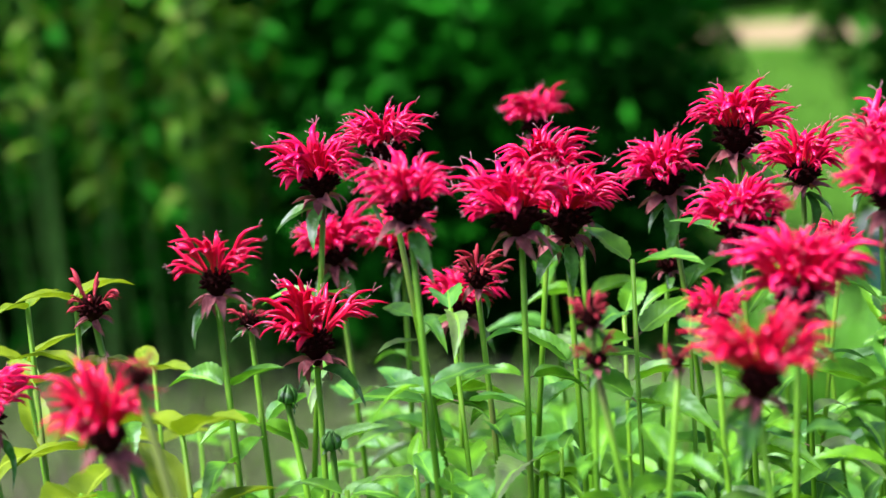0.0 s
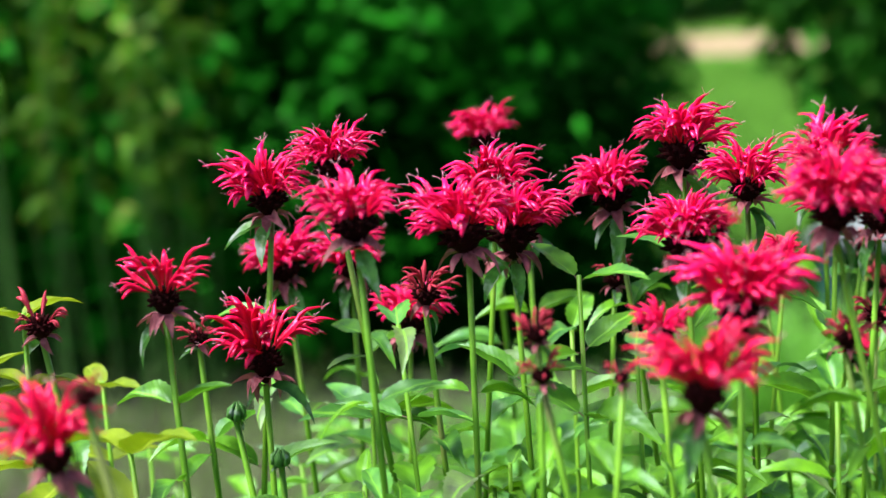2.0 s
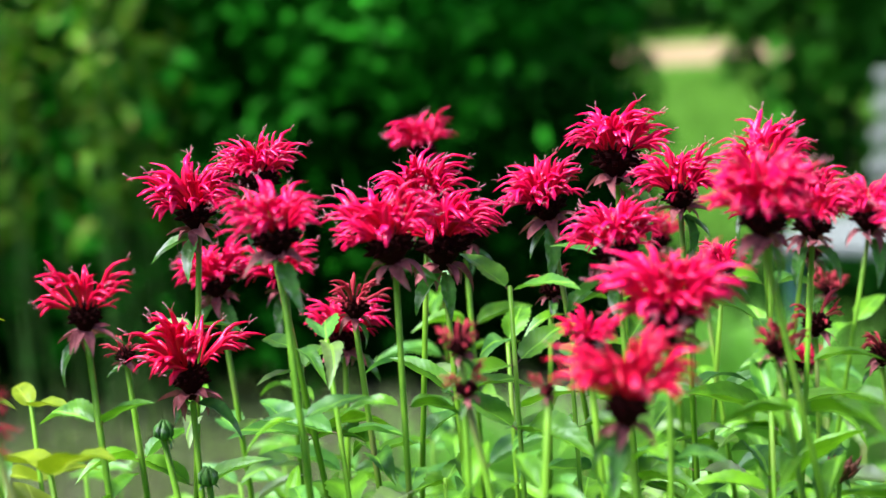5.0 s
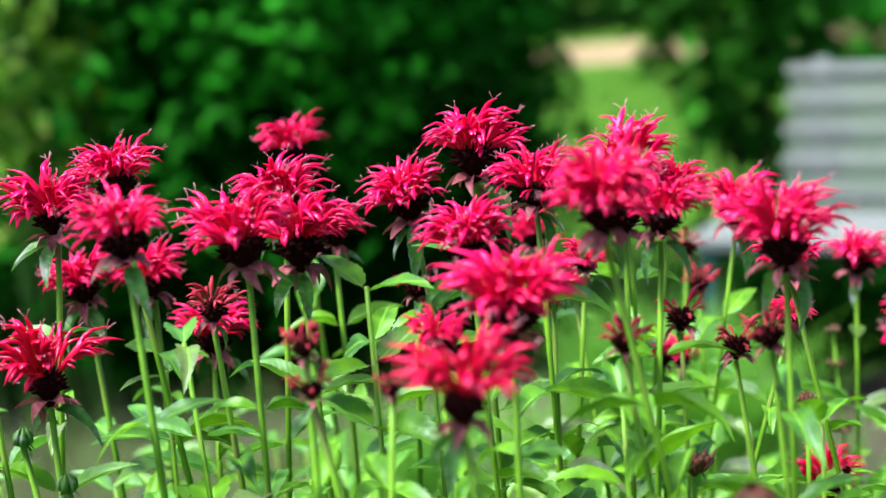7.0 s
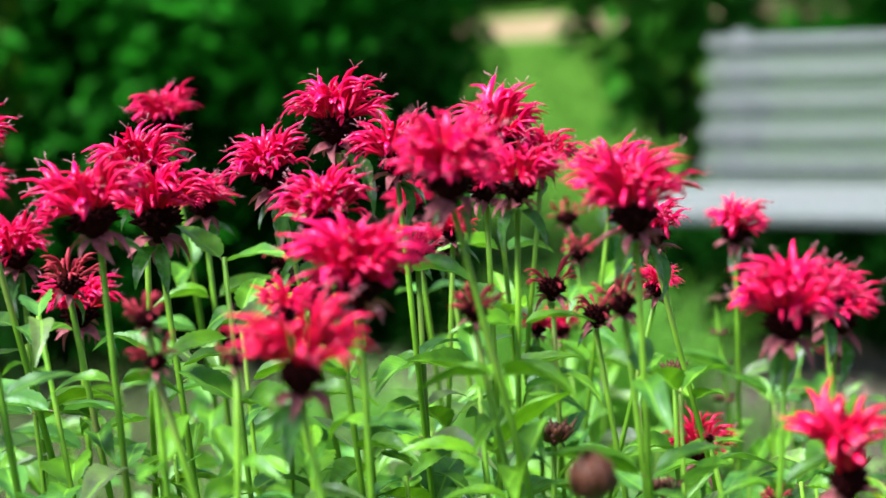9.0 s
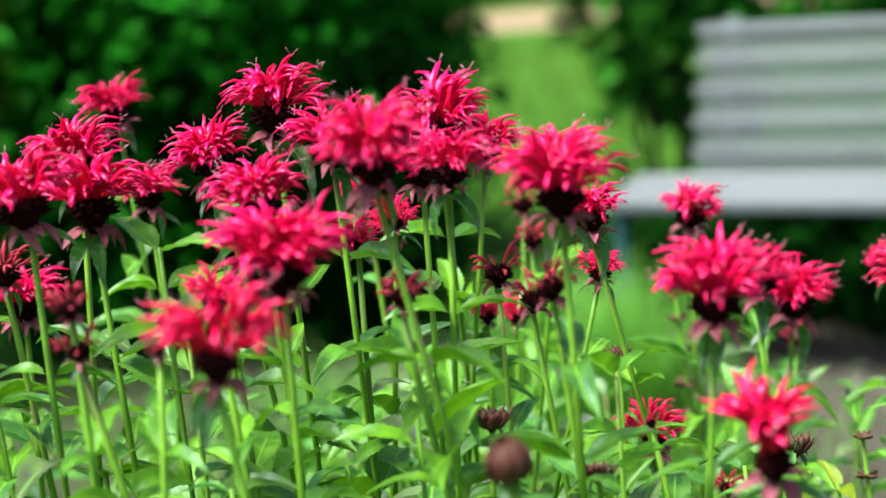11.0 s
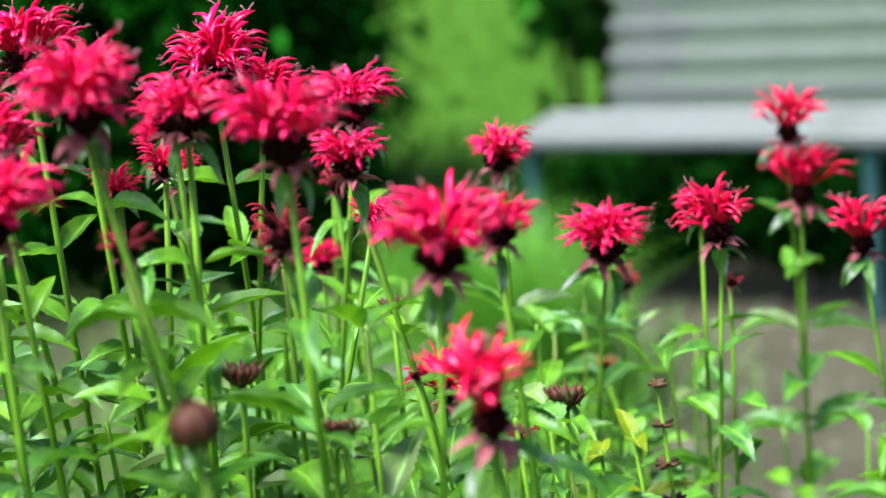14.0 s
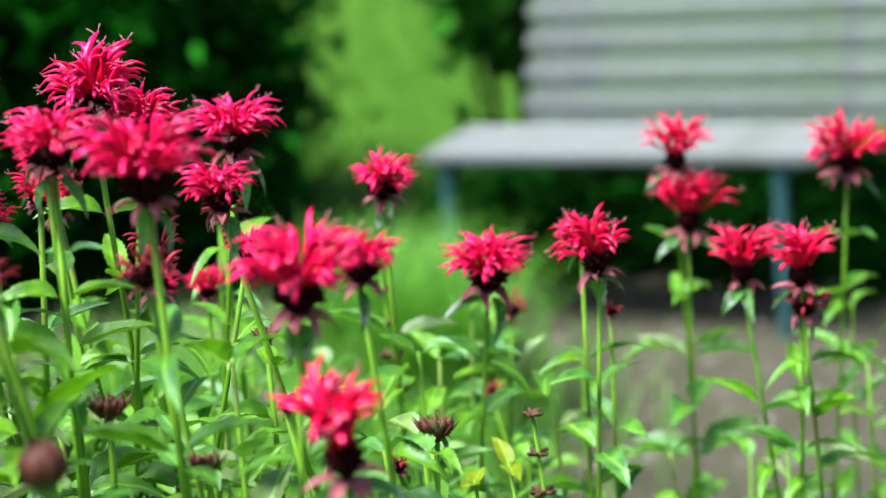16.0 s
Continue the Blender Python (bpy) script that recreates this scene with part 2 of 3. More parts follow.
def leaf_geo(length, width, droop, fold, teeth, seed, cols=11, tip=0.62, stalk=0.0):
    """A blade along +x with toothed edges, folded at the midrib and bending down; stalk: its share of the length."""
    r = random.Random(seed)
    g = Geo()
    wob = r.uniform(-0.12, 0.12)
    for i in range(cols):
        s = i / (cols - 1)
        t = max(0.0, (s - stalk) / (1 - stalk))
        w = max(0.012, width * 0.5 * math.sin(math.pi * t ** tip) ** 0.85) if s < 1 else 0.0
        x = length * (s - 0.10 * droop * s * s)
        z = length * (0.16 * math.sin(s * 1.6) - droop * 0.55 * s * s)
        y0 = length * wob * s * s
        tooth = 1 + (teeth if i % 2 else -teeth * 0.6)
        for k in (-1, -0.55, 0, 0.55, 1):
            edge = tooth if abs(k) == 1 else 1
            ripple = 0.06 * w * math.sin(s * 17 + k * 2 + seed)
            g.v.append(Vector((x + (0.03 * length * abs(k) * teeth * 2), y0 + k * w * edge, z + abs(k) * w * fold - (0.15 * w if k == 0 else 0) + ripple)))
    for i in range(cols - 1):
        for k in range(4):
            a = i * 5 + k
            g.f.append((a, a + 1, a + 6, a + 5))
    return g


LEAVES = [leaf_geo(1.0, 0.28 + 0.05 * (i % 3), (0.25, 0.6, 0.9, 1.25, 0.4, 0.75, 1.05, 0.1)[i], (0.6, 0.35, 0.7, 0.3, 0.2, 0.5, 0.4, 0.8)[i], 0.10, i, 23, 0.58, 0.10).mesh("leaf", M_LEAF) for i in range(8)]
LIMES = [leaf_geo(1.0, 0.37, 0.30 + 0.2 * i, 0.4, 0.04, 20 + i, 15, 0.56).mesh("leaf", M_LIME) for i in range(3)]
TALLS = [leaf_geo(1.0, 0.34, 0.6 + 0.35 * i, 0.35, 0.05, 30 + i, 7).mesh("leaf", M_TALL) for i in range(3)]
GREENBRACTS = [leaf_geo(1.0, 0.30, 0.4 + 0.35 * i, 0.6, 0.10, 40 + i, 13).mesh("leafy_bract", M_LEAFBRACT) for i in range(3)]
BRACTS = [leaf_geo(1.0, 0.40, 0.3 + 0.50 * i, 0.45, 0.05, 50 + i, 7).mesh("bract", M_BRACT) for i in range(3)]


def floret(g, start, way, length, r, fat=1.0, st=None):
    """A slim curved tube that opens into a long hooked upper lip and a shorter curling lower lip."""
    up = Vector((0, 0, 1))
    side = way.cross(up)
    side = side.normalized() if side.length > 0.05 else Vector((r.uniform(-1, 1), r.uniform(-1, 1), 0)).normalized()
    lift = side.cross(way).normalized()
    if lift.z < 0:
        lift = -lift
    bend = r.uniform(-0.02, 0.30)
    twist = side * r.uniform(-0.45, 0.45)

    def at(s, extra=0.0):
        return start + (way * s + lift * (bend * math.sin(s * 2.6) + extra) + twist * s * s) * length

    k = length * fat
    g.tube([at(0), at(0.22), at(0.42), at(0.58)], [0.022 * k, 0.032 * k, 0.050 * k, 0.066 * k], 5, 0.85, side, cap=False)
    hook = r.uniform(-0.22, 0.14)
    g.tube([at(0.50, 0.02), at(0.68, 0.07), at(0.84, 0.10 + hook * 0.25), at(0.97, 0.09 + hook * 0.7), at(1.08, 0.04 + hook)], [0.058 * k, 0.058 * k, 0.047 * k, 0.027 * k, 0.006 * k], 4, 0.6, side)
    drop = r.uniform(0.03, 0.22)
    g.tube([at(0.50, -0.02), at(0.64, -0.05), at(0.77, -0.07 - drop * 0.4), at(0.86, -0.09 - drop)], [0.056 * k, 0.078 * k, 0.074 * k, 0.022 * k], 4, 0.35, side)
    if st is not None:
        tipp = at(1.0, 0.05 + hook)
        for q in (0.1, -0.1):
            st.tube([tipp, tipp + (way * 0.09 + lift * (0.03 + q * 0.2) + side * q * 0.5) * length, tipp + (way * 0.18 + lift * (0.02 + q * 0.4) + side * q) * length], [0.008 * k, 0.005 * k, 0.007 * k], 3, 1.0)


def floret_set(mat):
    made = []
    for i in range(14):
        fg, sg = Geo(), Geo()
        floret(fg, Vector((0, 0, 0)), Vector((1, 0, 0)), 1.0, random.Random(300 + i), 1.2, sg if i % 2 else None)
        n = len(fg.v)
        me = mesh_of("floret", fg.v + sg.v, fg.f + [tuple(k + n for k in f) for f in sg.f], mat)
        me.materials.append(M_STAMEN)
        for k in range(len(fg.f), len(me.polygons)):
            me.polygons[k].material_index = 1
        made.append(me)
    return made


CRIMSON, SCARLET = floret_set(M_FLORET), floret_set(M_SCARLET)


def head_meshes(seed, count, reach, faded=False, droop=0.0, upright=None, fat=1.0, loose=False, rise=0.0, core=1.0, florets=CRIMSON):
    """Florets, stamens and calyx of a head one unit across; its dark middle is the origin.
    loose: each floret is its own object. rise: how much longer the upright florets stand. core: the width of the calyx."""
    r = random.Random(seed)
    lobe, lobe2 = r.uniform(0, 6.28), r.uniform(0, 6.28)
    singles = []
    g, st, cx = Geo(), Geo(), Geo()
    for i in range(count):
        u = (i + 0.5) / count
        el = radians((76 - 71 * u ** 0.75 if not upright else upright[0] - upright[1] * u) + r.uniform(-9, 9)) - droop
        az = i * 2.39996 + r.uniform(-0.4, 0.4)
        way = Vector((math.cos(az) * math.cos(el), math.sin(az) * math.cos(el), math.sin(el)))
        start = Vector((way.x * 0.17, way.y * 0.17, 0.10 + (0.05 + 0.16 * rise) * math.sin(el)))
        fan = 1.0 if upright else 0.74 + 0.40 * math.sin(max(0.0, min(1.9 * el, 2.6)))
        length = reach * r.uniform(0.66, 1.16) * (1 + 0.10 * math.sin(2 * az + lobe) + 0.09 * math.sin(3 * az + lobe2)) * fan * (1.0 + rise * max(0.0, math.sin(el)))
        if loose:
            turn = Matrix.Rotation(az, 4, "Z") @ Matrix.Rotation(-el, 4, "Y") @ Matrix.Rotation(r.uniform(-0.3, 0.3), 4, "X")
            k = fat / 1.2
            singles.append((r.choice(florets), Matrix.Translation(start) @ turn @ Matrix.Diagonal((length, length * k, length * k, 1))))
            continue
        floret(g, start, way, length, r, fat, st if r.random() < 0.35 and not faded else None)
    # bumpy calyx dome with pointed teeth
    for i in range(46):
        u = (i + 0.5) / 46
        el = radians(70 - 78 * u)
        az = i * 2.39996
        way = Vector((math.cos(az) * math.cos(el), math.sin(az) * math.cos(el), math.sin(el)))
        p = Vector((way.x * 0.10, way.y * 0.10, -0.02 + 0.07 * way.z))
        cx.tube([p, p + way * 0.06, p + way * 0.10, p + way * 0.145], [0.030, 0.036, 0.026, 0.006], 4)
    cx.tube([Vector((0, 0, -0.20)), Vector((0, 0, -0.12)), Vector((0, 0, -0.03)), Vector((0, 0, 0.07)), Vector((0, 0, 0.11))], [0.036, 0.095, 0.175, 0.165, 0.02], 10)
    for v in cx.v:
        v.x, v.y = v.x * core, v.y * core
    if loose:
        return (cx.mesh("flower_head", M_CALYX), None, None, singles)
    return (g.mesh("flower_head", M_FADED if faded else M_PETAL), st.mesh("stamen_tuft", M_STAMEN) if st.v else None, cx.mesh("calyx", M_CALYX), ())


BLOOMS = [head_meshes(100 + i, 52 + 4 * (i % 4), 0.378 + 0.012 * (i % 3), droop=0.05 * (i % 3), fat=1.36, loose=True, rise=(-0.16, -0.06, 0.04)[i % 3]) for i in range(8)]
TALL = [head_meshes(120 + i, 64 + 4 * i, 0.382, droop=0.04, fat=1.36, loose=True, rise=0.14) for i in range(3)]
SMALL = [head_meshes(130 + i, 44 + 5 * i, 0.385, droop=0.05 * i, fat=1.3, rise=-0.1) for i in range(3)]
SPARSE = [head_meshes(140 + i, 26 + 7 * i, 0.415, droop=-0.05, fat=1.25, loose=True, core=0.8, florets=SCARLET) for i in range(3)]
CUPS = [head_meshes(150 + i, 18 + 4 * i, 0.46, upright=(76, 42), fat=1.4, loose=True, core=0.72, florets=SCARLET) for i in range(4)]
NARROW = head_meshes(155, 24, 0.47, upright=(86, 34), fat=1.6, loose=True, core=0.72, florets=SCARLET)
FADES = [head_meshes(160 + i, 10 + 4 * i, 0.32, faded=True, droop=0.3, fat=1.9) for i in range(3)]


def bud_mesh(seed):
    """A shallow cup of closed calyces ringed by pointed sepals that spread outward."""
    r = random.Random(seed)
    g = Geo()
    for i in range(11):
        u = (i + 0.5) / 11
        az = i * 2.39996
        out = Vector((math.cos(az), math.sin(az), 0))
        p = out * 0.26 * math.sqrt(u) + Vector((0, 0, -0.12))
        tip = p + out * (0.05 + 0.10 * u) + Vector((0, 0, r.uniform(0.20, 0.30)))
        g.tube([p, p.lerp(tip, 0.4) + out * 0.02, p.lerp(tip, 0.75), tip], [0.06, 0.10, 0.08, 0.015], 5)
    for i in range(11):
        az = 6.283 * i / 11 + r.uniform(-0.2, 0.2)
        out = Vector((math.cos(az), math.sin(az), 0))
        side = Vector((-out.y, out.x, 0))
        k, h = r.uniform(0.85, 1.2), r.uniform(0.10, 0.24)
        g.tube([out * 0.08 + Vector((0, 0, -0.24)), out * 0.24 * k + Vector((0, 0, -0.19)), out * 0.38 * k + Vector((0, 0, -0.07 + h * 0.3)), out * 0.52 * k + Vector((0, 0, h))], [0.05, 0.11, 0.085, 0.008], 4, 0.3, side)
    g.tube([Vector((0, 0, -0.36)), Vector((0, 0, -0.27)), Vector((0, 0, -0.17)), Vector((0, 0, -0.05))], [0.06, 0.13, 0.27, 0.22], 9)
    return g.mesh("bud", M_BUD)


BUDS = [bud_mesh(180 + i) for i in range(4)]


def green_bud_mesh(seed, mat=M_LEAFBRACT):
    """A closed bud: pointed sepals folded up over one another."""
    r = random.Random(seed)
    g = Geo()
    for i in range(14):
        az = i * 2.39996
        out, side = Vector((math.cos(az), math.sin(az), 0)), Vector((-math.sin(az), math.cos(az), 0))
        k = 0.8 + 0.25 * (i % 3) / 2 + r.uniform(-0.09, 0.09)
        g.tube([out * 0.05 + Vector((0, 0, -0.30)), out * 0.27 * k + Vector((0, 0, -0.12)), out * 0.26 * k + Vector((0, 0, 0.10)), out * 0.06 + Vector((0, 0, 0.34 * k))], [0.05, 0.13, 0.11, 0.008], 5, 0.35, side)
    return g.mesh("bud", mat)


GREENBUDS = [green_bud_mesh(190 + i) for i in range(2)]
ROUND = green_bud_mesh(195, M_BUD)


def stem_curve(base, top, bend, n=9):
    mid = (base + top) / 2 + bend
    out = []
    for i in range(n):
        s = i / (n - 1)
        out.append(base * (1 - s) ** 2 + mid * 2 * s * (1 - s) + top * s * s)
    return out


def turned(p, az, pitch, size, roll=0.0):
    return Matrix.Translation(p) @ Euler((roll, -pitch, az)).to_matrix().to_4x4() @ Matrix.Scale(size, 4)


def leafy_stem(root, origin, pts, first, gap, leaves, big, until=0.45, thick=0.0029):
    """A square stem with pairs of leaves, each pair turned a quarter from the one below."""
    g = Geo()
    loc = [p - origin for p in pts]
    g.tube(loc, [thick * (1.15 - 0.35 * i / (len(loc) - 1)) for i in range(len(loc))], 4)
    part("stem", g.mesh("stem", M_STEM), root)
    length = sum((b - a).length for a, b in zip(loc, loc[1:]))
    down, turn = first, rnd.uniform(0, math.pi)
    while length - down > until:
        s = 1 - down / length
        i = min(int(s * (len(loc) - 1)), len(loc) - 2)
        p = loc[i].lerp(loc[i + 1], s * (len(loc) - 1) - i)
        size = big * min(1.0, 0.72 + (down - first) * 1.5) * rnd.uniform(0.85, 1.15)
        for side in (0, math.pi):
            part("leaf", rnd.choice(leaves), root, turned(p, turn + side + rnd.uniform(-0.25, 0.25), rnd.uniform(0.0, 0.5), size * rnd.uniform(0.85, 1.1), rnd.uniform(-0.3, 0.3)))
        turn += math.pi / 2 + rnd.uniform(-0.2, 0.2)
        down += gap * rnd.uniform(0.85, 1.2)


def bee_balm(x, y, z, d, meshes, label, bracts=9, green=2):
    """One flowering stem; (x, y, z) is the dark middle of the head, d its width."""
    base = Vector((x + rnd.gauss(0, 0.09), y + rnd.uniform(-0.04, 0.10), 0.0))
    tilt_x, tilt_y = rnd.uniform(-0.16, 0.16), rnd.uniform(-0.14, 0.10)
    head_m = Matrix.Translation(Vector((x, y, z)) - base) @ Euler((tilt_y, tilt_x, rnd.uniform(0, 6.28))).to_matrix().to_4x4() @ Matrix.Scale(d, 4)
    neck = Vector((x, y, z)) + head_m.to_3x3() @ Vector((0, 0, -0.22))
    root = new("bee_balm")
    root.location = base
    tagged(root, label, "flower", "bee balm in the bed")
    pts = stem_curve(base, neck, Vector((rnd.uniform(-0.03, 0.03), rnd.uniform(-0.02, 0.02), 0)))
    leafy_stem(root, base, pts, rnd.uniform(0.055, 0.11), 0.058, LEAVES, 0.072, 0.60)
    flower, stamens, calyx, singles = meshes
    head = part("flower_head", flower, root, head_m)
    for mesh, m in singles:
        part("floret", mesh, head, m)
    if stamens:
        part("stamen_tuft", stamens, head, label="pale thread-like stamens")
    if calyx:
        part("calyx", calyx, head, label="dark maroon calyx")
    for i in range(bracts):
        az = 6.283 * i / max(bracts, 1) + rnd.uniform(-0.3, 0.3)
        part("bract", rnd.choice(BRACTS), head, turned(Vector((0.06 * math.cos(az), 0.06 * math.sin(az), -0.14)), az, rnd.uniform(-0.65, 0.15), rnd.uniform(0.22, 0.34), rnd.uniform(-0.5, 0.5)))
    for i in range(green):
        az = rnd.uniform(0, 6.28)
        part("leafy_bract", rnd.choice(GREENBRACTS), head, turned(Vector((0.04 * math.cos(az), 0.04 * math.sin(az), -0.23)), az, rnd.uniform(-1.1, -0.1), rnd.uniform(0.38, 0.66), rnd.uniform(-0.5, 0.5)))
    return root


def bloom(x, y, z, d):
    bee_balm(x, y, z, d, rnd.choice(BLOOMS) if d > 0.052 else rnd.choice(SMALL), "crimson bee balm in bloom on a tall leafy green stem")


def high_bloom(x, y, z, d):
    bee_balm(x, y, z, d, rnd.choice(TALL), "crimson bee balm with a tall dense head on a leafy stem")


def sparse(x, y, z, d):
    bee_balm(x, y, z, d, rnd.choice(SPARSE), "bright red bee balm with few spiky florets on a green stem")


def cup(x, y, z, d):
    bee_balm(x, y, z, d, rnd.choice(CUPS), "red bee balm with upright cupped florets on a green stem", 8, 3)


def narrow_cup(x, y, z, d):
    bee_balm(x, y, z, d, NARROW, "scarlet bee balm with long upright florets on a green stem", 8, 3)


def faded(x, y, z, d):
    bee_balm(x, y, z, d * 1.1, rnd.choice(FADES), "faded dark maroon bee balm head on a leafy stem", 6, 1)


def bud(x, y, z, d):
    bee_balm(x, y, z, d * 1.1, (rnd.choice(BUDS), None, None, ()), "brown unopened bee balm bud on a leafy stem", 3, 1)


def round_bud(x, y, z, d):
    bee_balm(x, y, z, d, (ROUND, None, None, ()), "round brown closed bee balm bud on a leafy stem", 0, 2)


def green_bud(x, y, z, d):
    bee_balm(x, y, z, d, (rnd.choice(GREENBUDS), None, None, ()), "closed round green bee balm bud on a leafy stem", 0, 3)


def seed_stalk(x, y, z):
    """A dry stalk with brown whorls, one above another."""
    root = new("seed_stalk")
    root.location = (x, y, 0)
    tagged(root, "thin stalk with small brown dry seed whorls", "plant", "dry seed stalks")
    g = Geo()
    pts = stem_curve(Vector((0.02, 0, 0)), Vector((0, 0, z)), Vector((0.02, 0, 0)), 8)
    g.tube(pts, [0.0016] * 8, 5)
    part("stem", g.mesh("stem", M_STEM), root)
    for i in range(5):
        w = Geo()
        for k in range(9):
            az = k * 0.698 + i
            out = Vector((math.cos(az), math.sin(az), rnd.uniform(0.1, 0.6)))
            w.tube([out * 0.001, out * 0.004, out * 0.008, out * 0.0095], [0.0012, 0.0022, 0.0018, 0.0006], 4)
        s = 1 - 0.035 * i / z * 0.9
        part("seed_whorl", w.mesh("seed_whorl", M_SEED), root, Matrix.Translation((0.04 * s * (1 - s), 0, z * s)) @ Matrix.Scale(0.8 + 0.12 * i, 4))


def shoot(x, y, z, leaves=LEAVES, big=0.068, label="young green bee balm shoot without a flower"):
    base = Vector((x + rnd.uniform(-0.05, 0.05), y + rnd.uniform(-0.05, 0.05), 0))
    root = new("leafy_shoot")
    root.location = base
    tagged(root, label, "plant", "leafy shoots in the bed")
    pts = stem_curve(base, Vector((x, y, z)), Vector((rnd.uniform(-0.03, 0.03), 0, 0)), 7)
    leafy_stem(root, base, pts, 0.004, 0.054, leaves, big, 0.56, 0.0024)


# ---- large structure ----


def sheet(name, x0, x1, y0, y1, z, mat, n, rough, label, category, wave=0.0):
    """A gently uneven sheet of ground; wave makes its outline wander and sinks its rim."""
    g = Geo()
    for j in range(n + 1):
        for i in range(n + 1):
            x, y = x0 + (x1 - x0) * i / n, y0 + (y1 - y0) * j / n
            edge = min(i, j, n - i, n - j) / n * 8
            rim = min(1, edge)
            dx, dy = wave * noise.noise(Vector((x * 0.9, y * 0.9, 5.0))), wave * noise.noise(Vector((x * 0.9, y * 0.9, 9.0)))
            sink = 0.035 if wave and edge == 0 else 0.0
            g.v.append(Vector((x + dx, y + dy, z - sink + rough * rim * (0.5 + noise.noise(Vector((x * 2.5, y * 2.5, z)))))))
    for j in range(n):
        for i in range(n):
            a = j * (n + 1) + i
            g.f.append((a, a + 1, a + n + 2, a + n + 1))
    ob = new(name, g.mesh(name, mat))
    return tagged(ob, label, category, kind="structure")


sheet("ground", -400, 400, -400, 400, -0.03, M_LAWN, 40, 0.0, "green mown lawn reaching far behind the bench", "lawn")
sheet("soil_bed", -3.6, 2.8, 0.1, 5.2, -0.01, M_SOIL, 120, 0.03, "bare grey-brown soil of the flower bed", "soil", wave=0.35)
sheet("path", -9, 7, 11.5, 12.6, -0.022, M_SAND, 60, 0.012, "pale sandy garden path across the lawn", "path", wave=0.2)

# ---- bench ----


def plank(sx, sy, sz, bevel=0.004):
    bm = bmesh.new()
    bmesh.ops.create_cube(bm, size=1.0, matrix=Matrix.Diagonal((sx, sy, sz, 1)))
    bmesh.ops.bevel(bm, geom=bm.edges[:], offset=bevel, segments=2, affect="EDGES")
    me = bpy.data.meshes.new("plank")
    bm.to_mesh(me)
    bm.free()
    return me


def garden_bench():
    root = new("garden_bench")
    root.location = (0.019, 4.35, 0.0)
    root.rotation_euler = (0, 0, radians(-17.4))
    tagged(root, "weathered grey slatted wooden garden bench on teal legs", "bench")

    def bar(name, x0, x1, y0, y1, z0, z1, mat, label="", lean=0.0, bevel=0.004):
        me = plank(x1 - x0, y1 - y0, z1 - z0, bevel)
        me.materials.append(mat)
        return part(name, me, root, Matrix.Translation(((x0 + x1) / 2, (y0 + y1) / 2, (z0 + z1) / 2)) @ Matrix.Rotation(lean, 4, "X"), label)

    # seat of four boards
    for i in range(4):
        bar("seat_board", 0.0, 0.985, 0.080 * i, 0.080 * i + 0.076, 0.417, 0.447, M_WOOD, bevel=0.008)
    # reclined back: broad slats with thin mossy ones set behind the gaps
    lean = radians(-20)
    for i in range(5):
        z = 0.450 + 0.0775 * i
        y = 0.462 + 0.029 * i
        bar("back_slat", 0.10, 1.075, y, y + 0.022, z, z + 0.031, M_WOOD, lean=lean)
        if i < 4:
            bar("rear_slat", 0.11, 1.065, y + 0.030, y + 0.040, z + 0.034, z + 0.070, M_MOSSY, "thin mossy slat", lean=lean)
    bar("rear_slat", 0.11, 1.065, 0.462, 0.472, 0.412, 0.447, M_MOSSY, "thin mossy slat", lean=lean)
    for x in (0.16, 0.93):
        bar("back_upright", x, x + 0.045, 0.560, 0.590, 0.395, 0.81, M_WOOD, lean=lean)
        bar("back_bearer", x, x + 0.045, 0.330, 0.510, 0.384, 0.414, M_TEAL)
    # frame and legs
    bar("seat_rail", 0.10, 0.885, 0.285, 0.315, 0.375, 0.415, M_TEAL)
    bar("seat_rail", 0.10, 0.885, 0.150, 0.180, 0.385, 0.415, M_TEAL)
    for x in (0.035, 0.868):
        bar("leg", x + 0.006, x + 0.037, 0.014, 0.046, -0.01, 0.416, M_TEAL, "teal painted leg")
        bar("seat_bearer", x, x + 0.043, 0.055, 0.318, 0.378, 0.416, M_TEAL)


garden_bench()

# ---- shrubs and trees ----


def leaf_cloud(name, centres, mat, size, seed, fold=0.35):
    """Many small pointed folded leaves, one at each centre, joined into one mesh."""
    r = np.random.default_rng(seed)
    n = len(centres)
    c = np.asarray(centres, float)
    d = r.normal(size=(n, 3)) * (1, 1, 0.5) + (0, -0.5, -0.25)
    d /= np.linalg.norm(d, axis=1, keepdims=True)
    up = r.normal(size=(n, 3)) * 0.5 + (0, -0.25, 1)
    side = np.cross(d, up)
    side /= np.linalg.norm(side, axis=1, keepdims=True)
    nor = np.cross(side, d)
    s = (size * r.uniform(0.6, 1.35, n))[:, None]
    w = s * r.uniform(0.17, 0.27, n)[:, None]
    tip = c + d * s - nor * s * 0.18
    mid = c + d * s * 0.45 - nor * s * 0.02
    v = np.stack([c, mid + side * w + nor * w * fold, tip, mid - side * w + nor * w * fold, mid], 1).reshape(-1, 3)
    k = np.arange(n)[:, None] * 5
    f = np.concatenate([k + a for a in ([0, 4, 1], [1, 4, 2], [0, 3, 4], [3, 2, 4])], 0)
    me = bpy.data.meshes.new(name)
    me.from_pydata(v.tolist(), [], f.tolist())
    me.materials.append(mat)
    me.update()
    return me


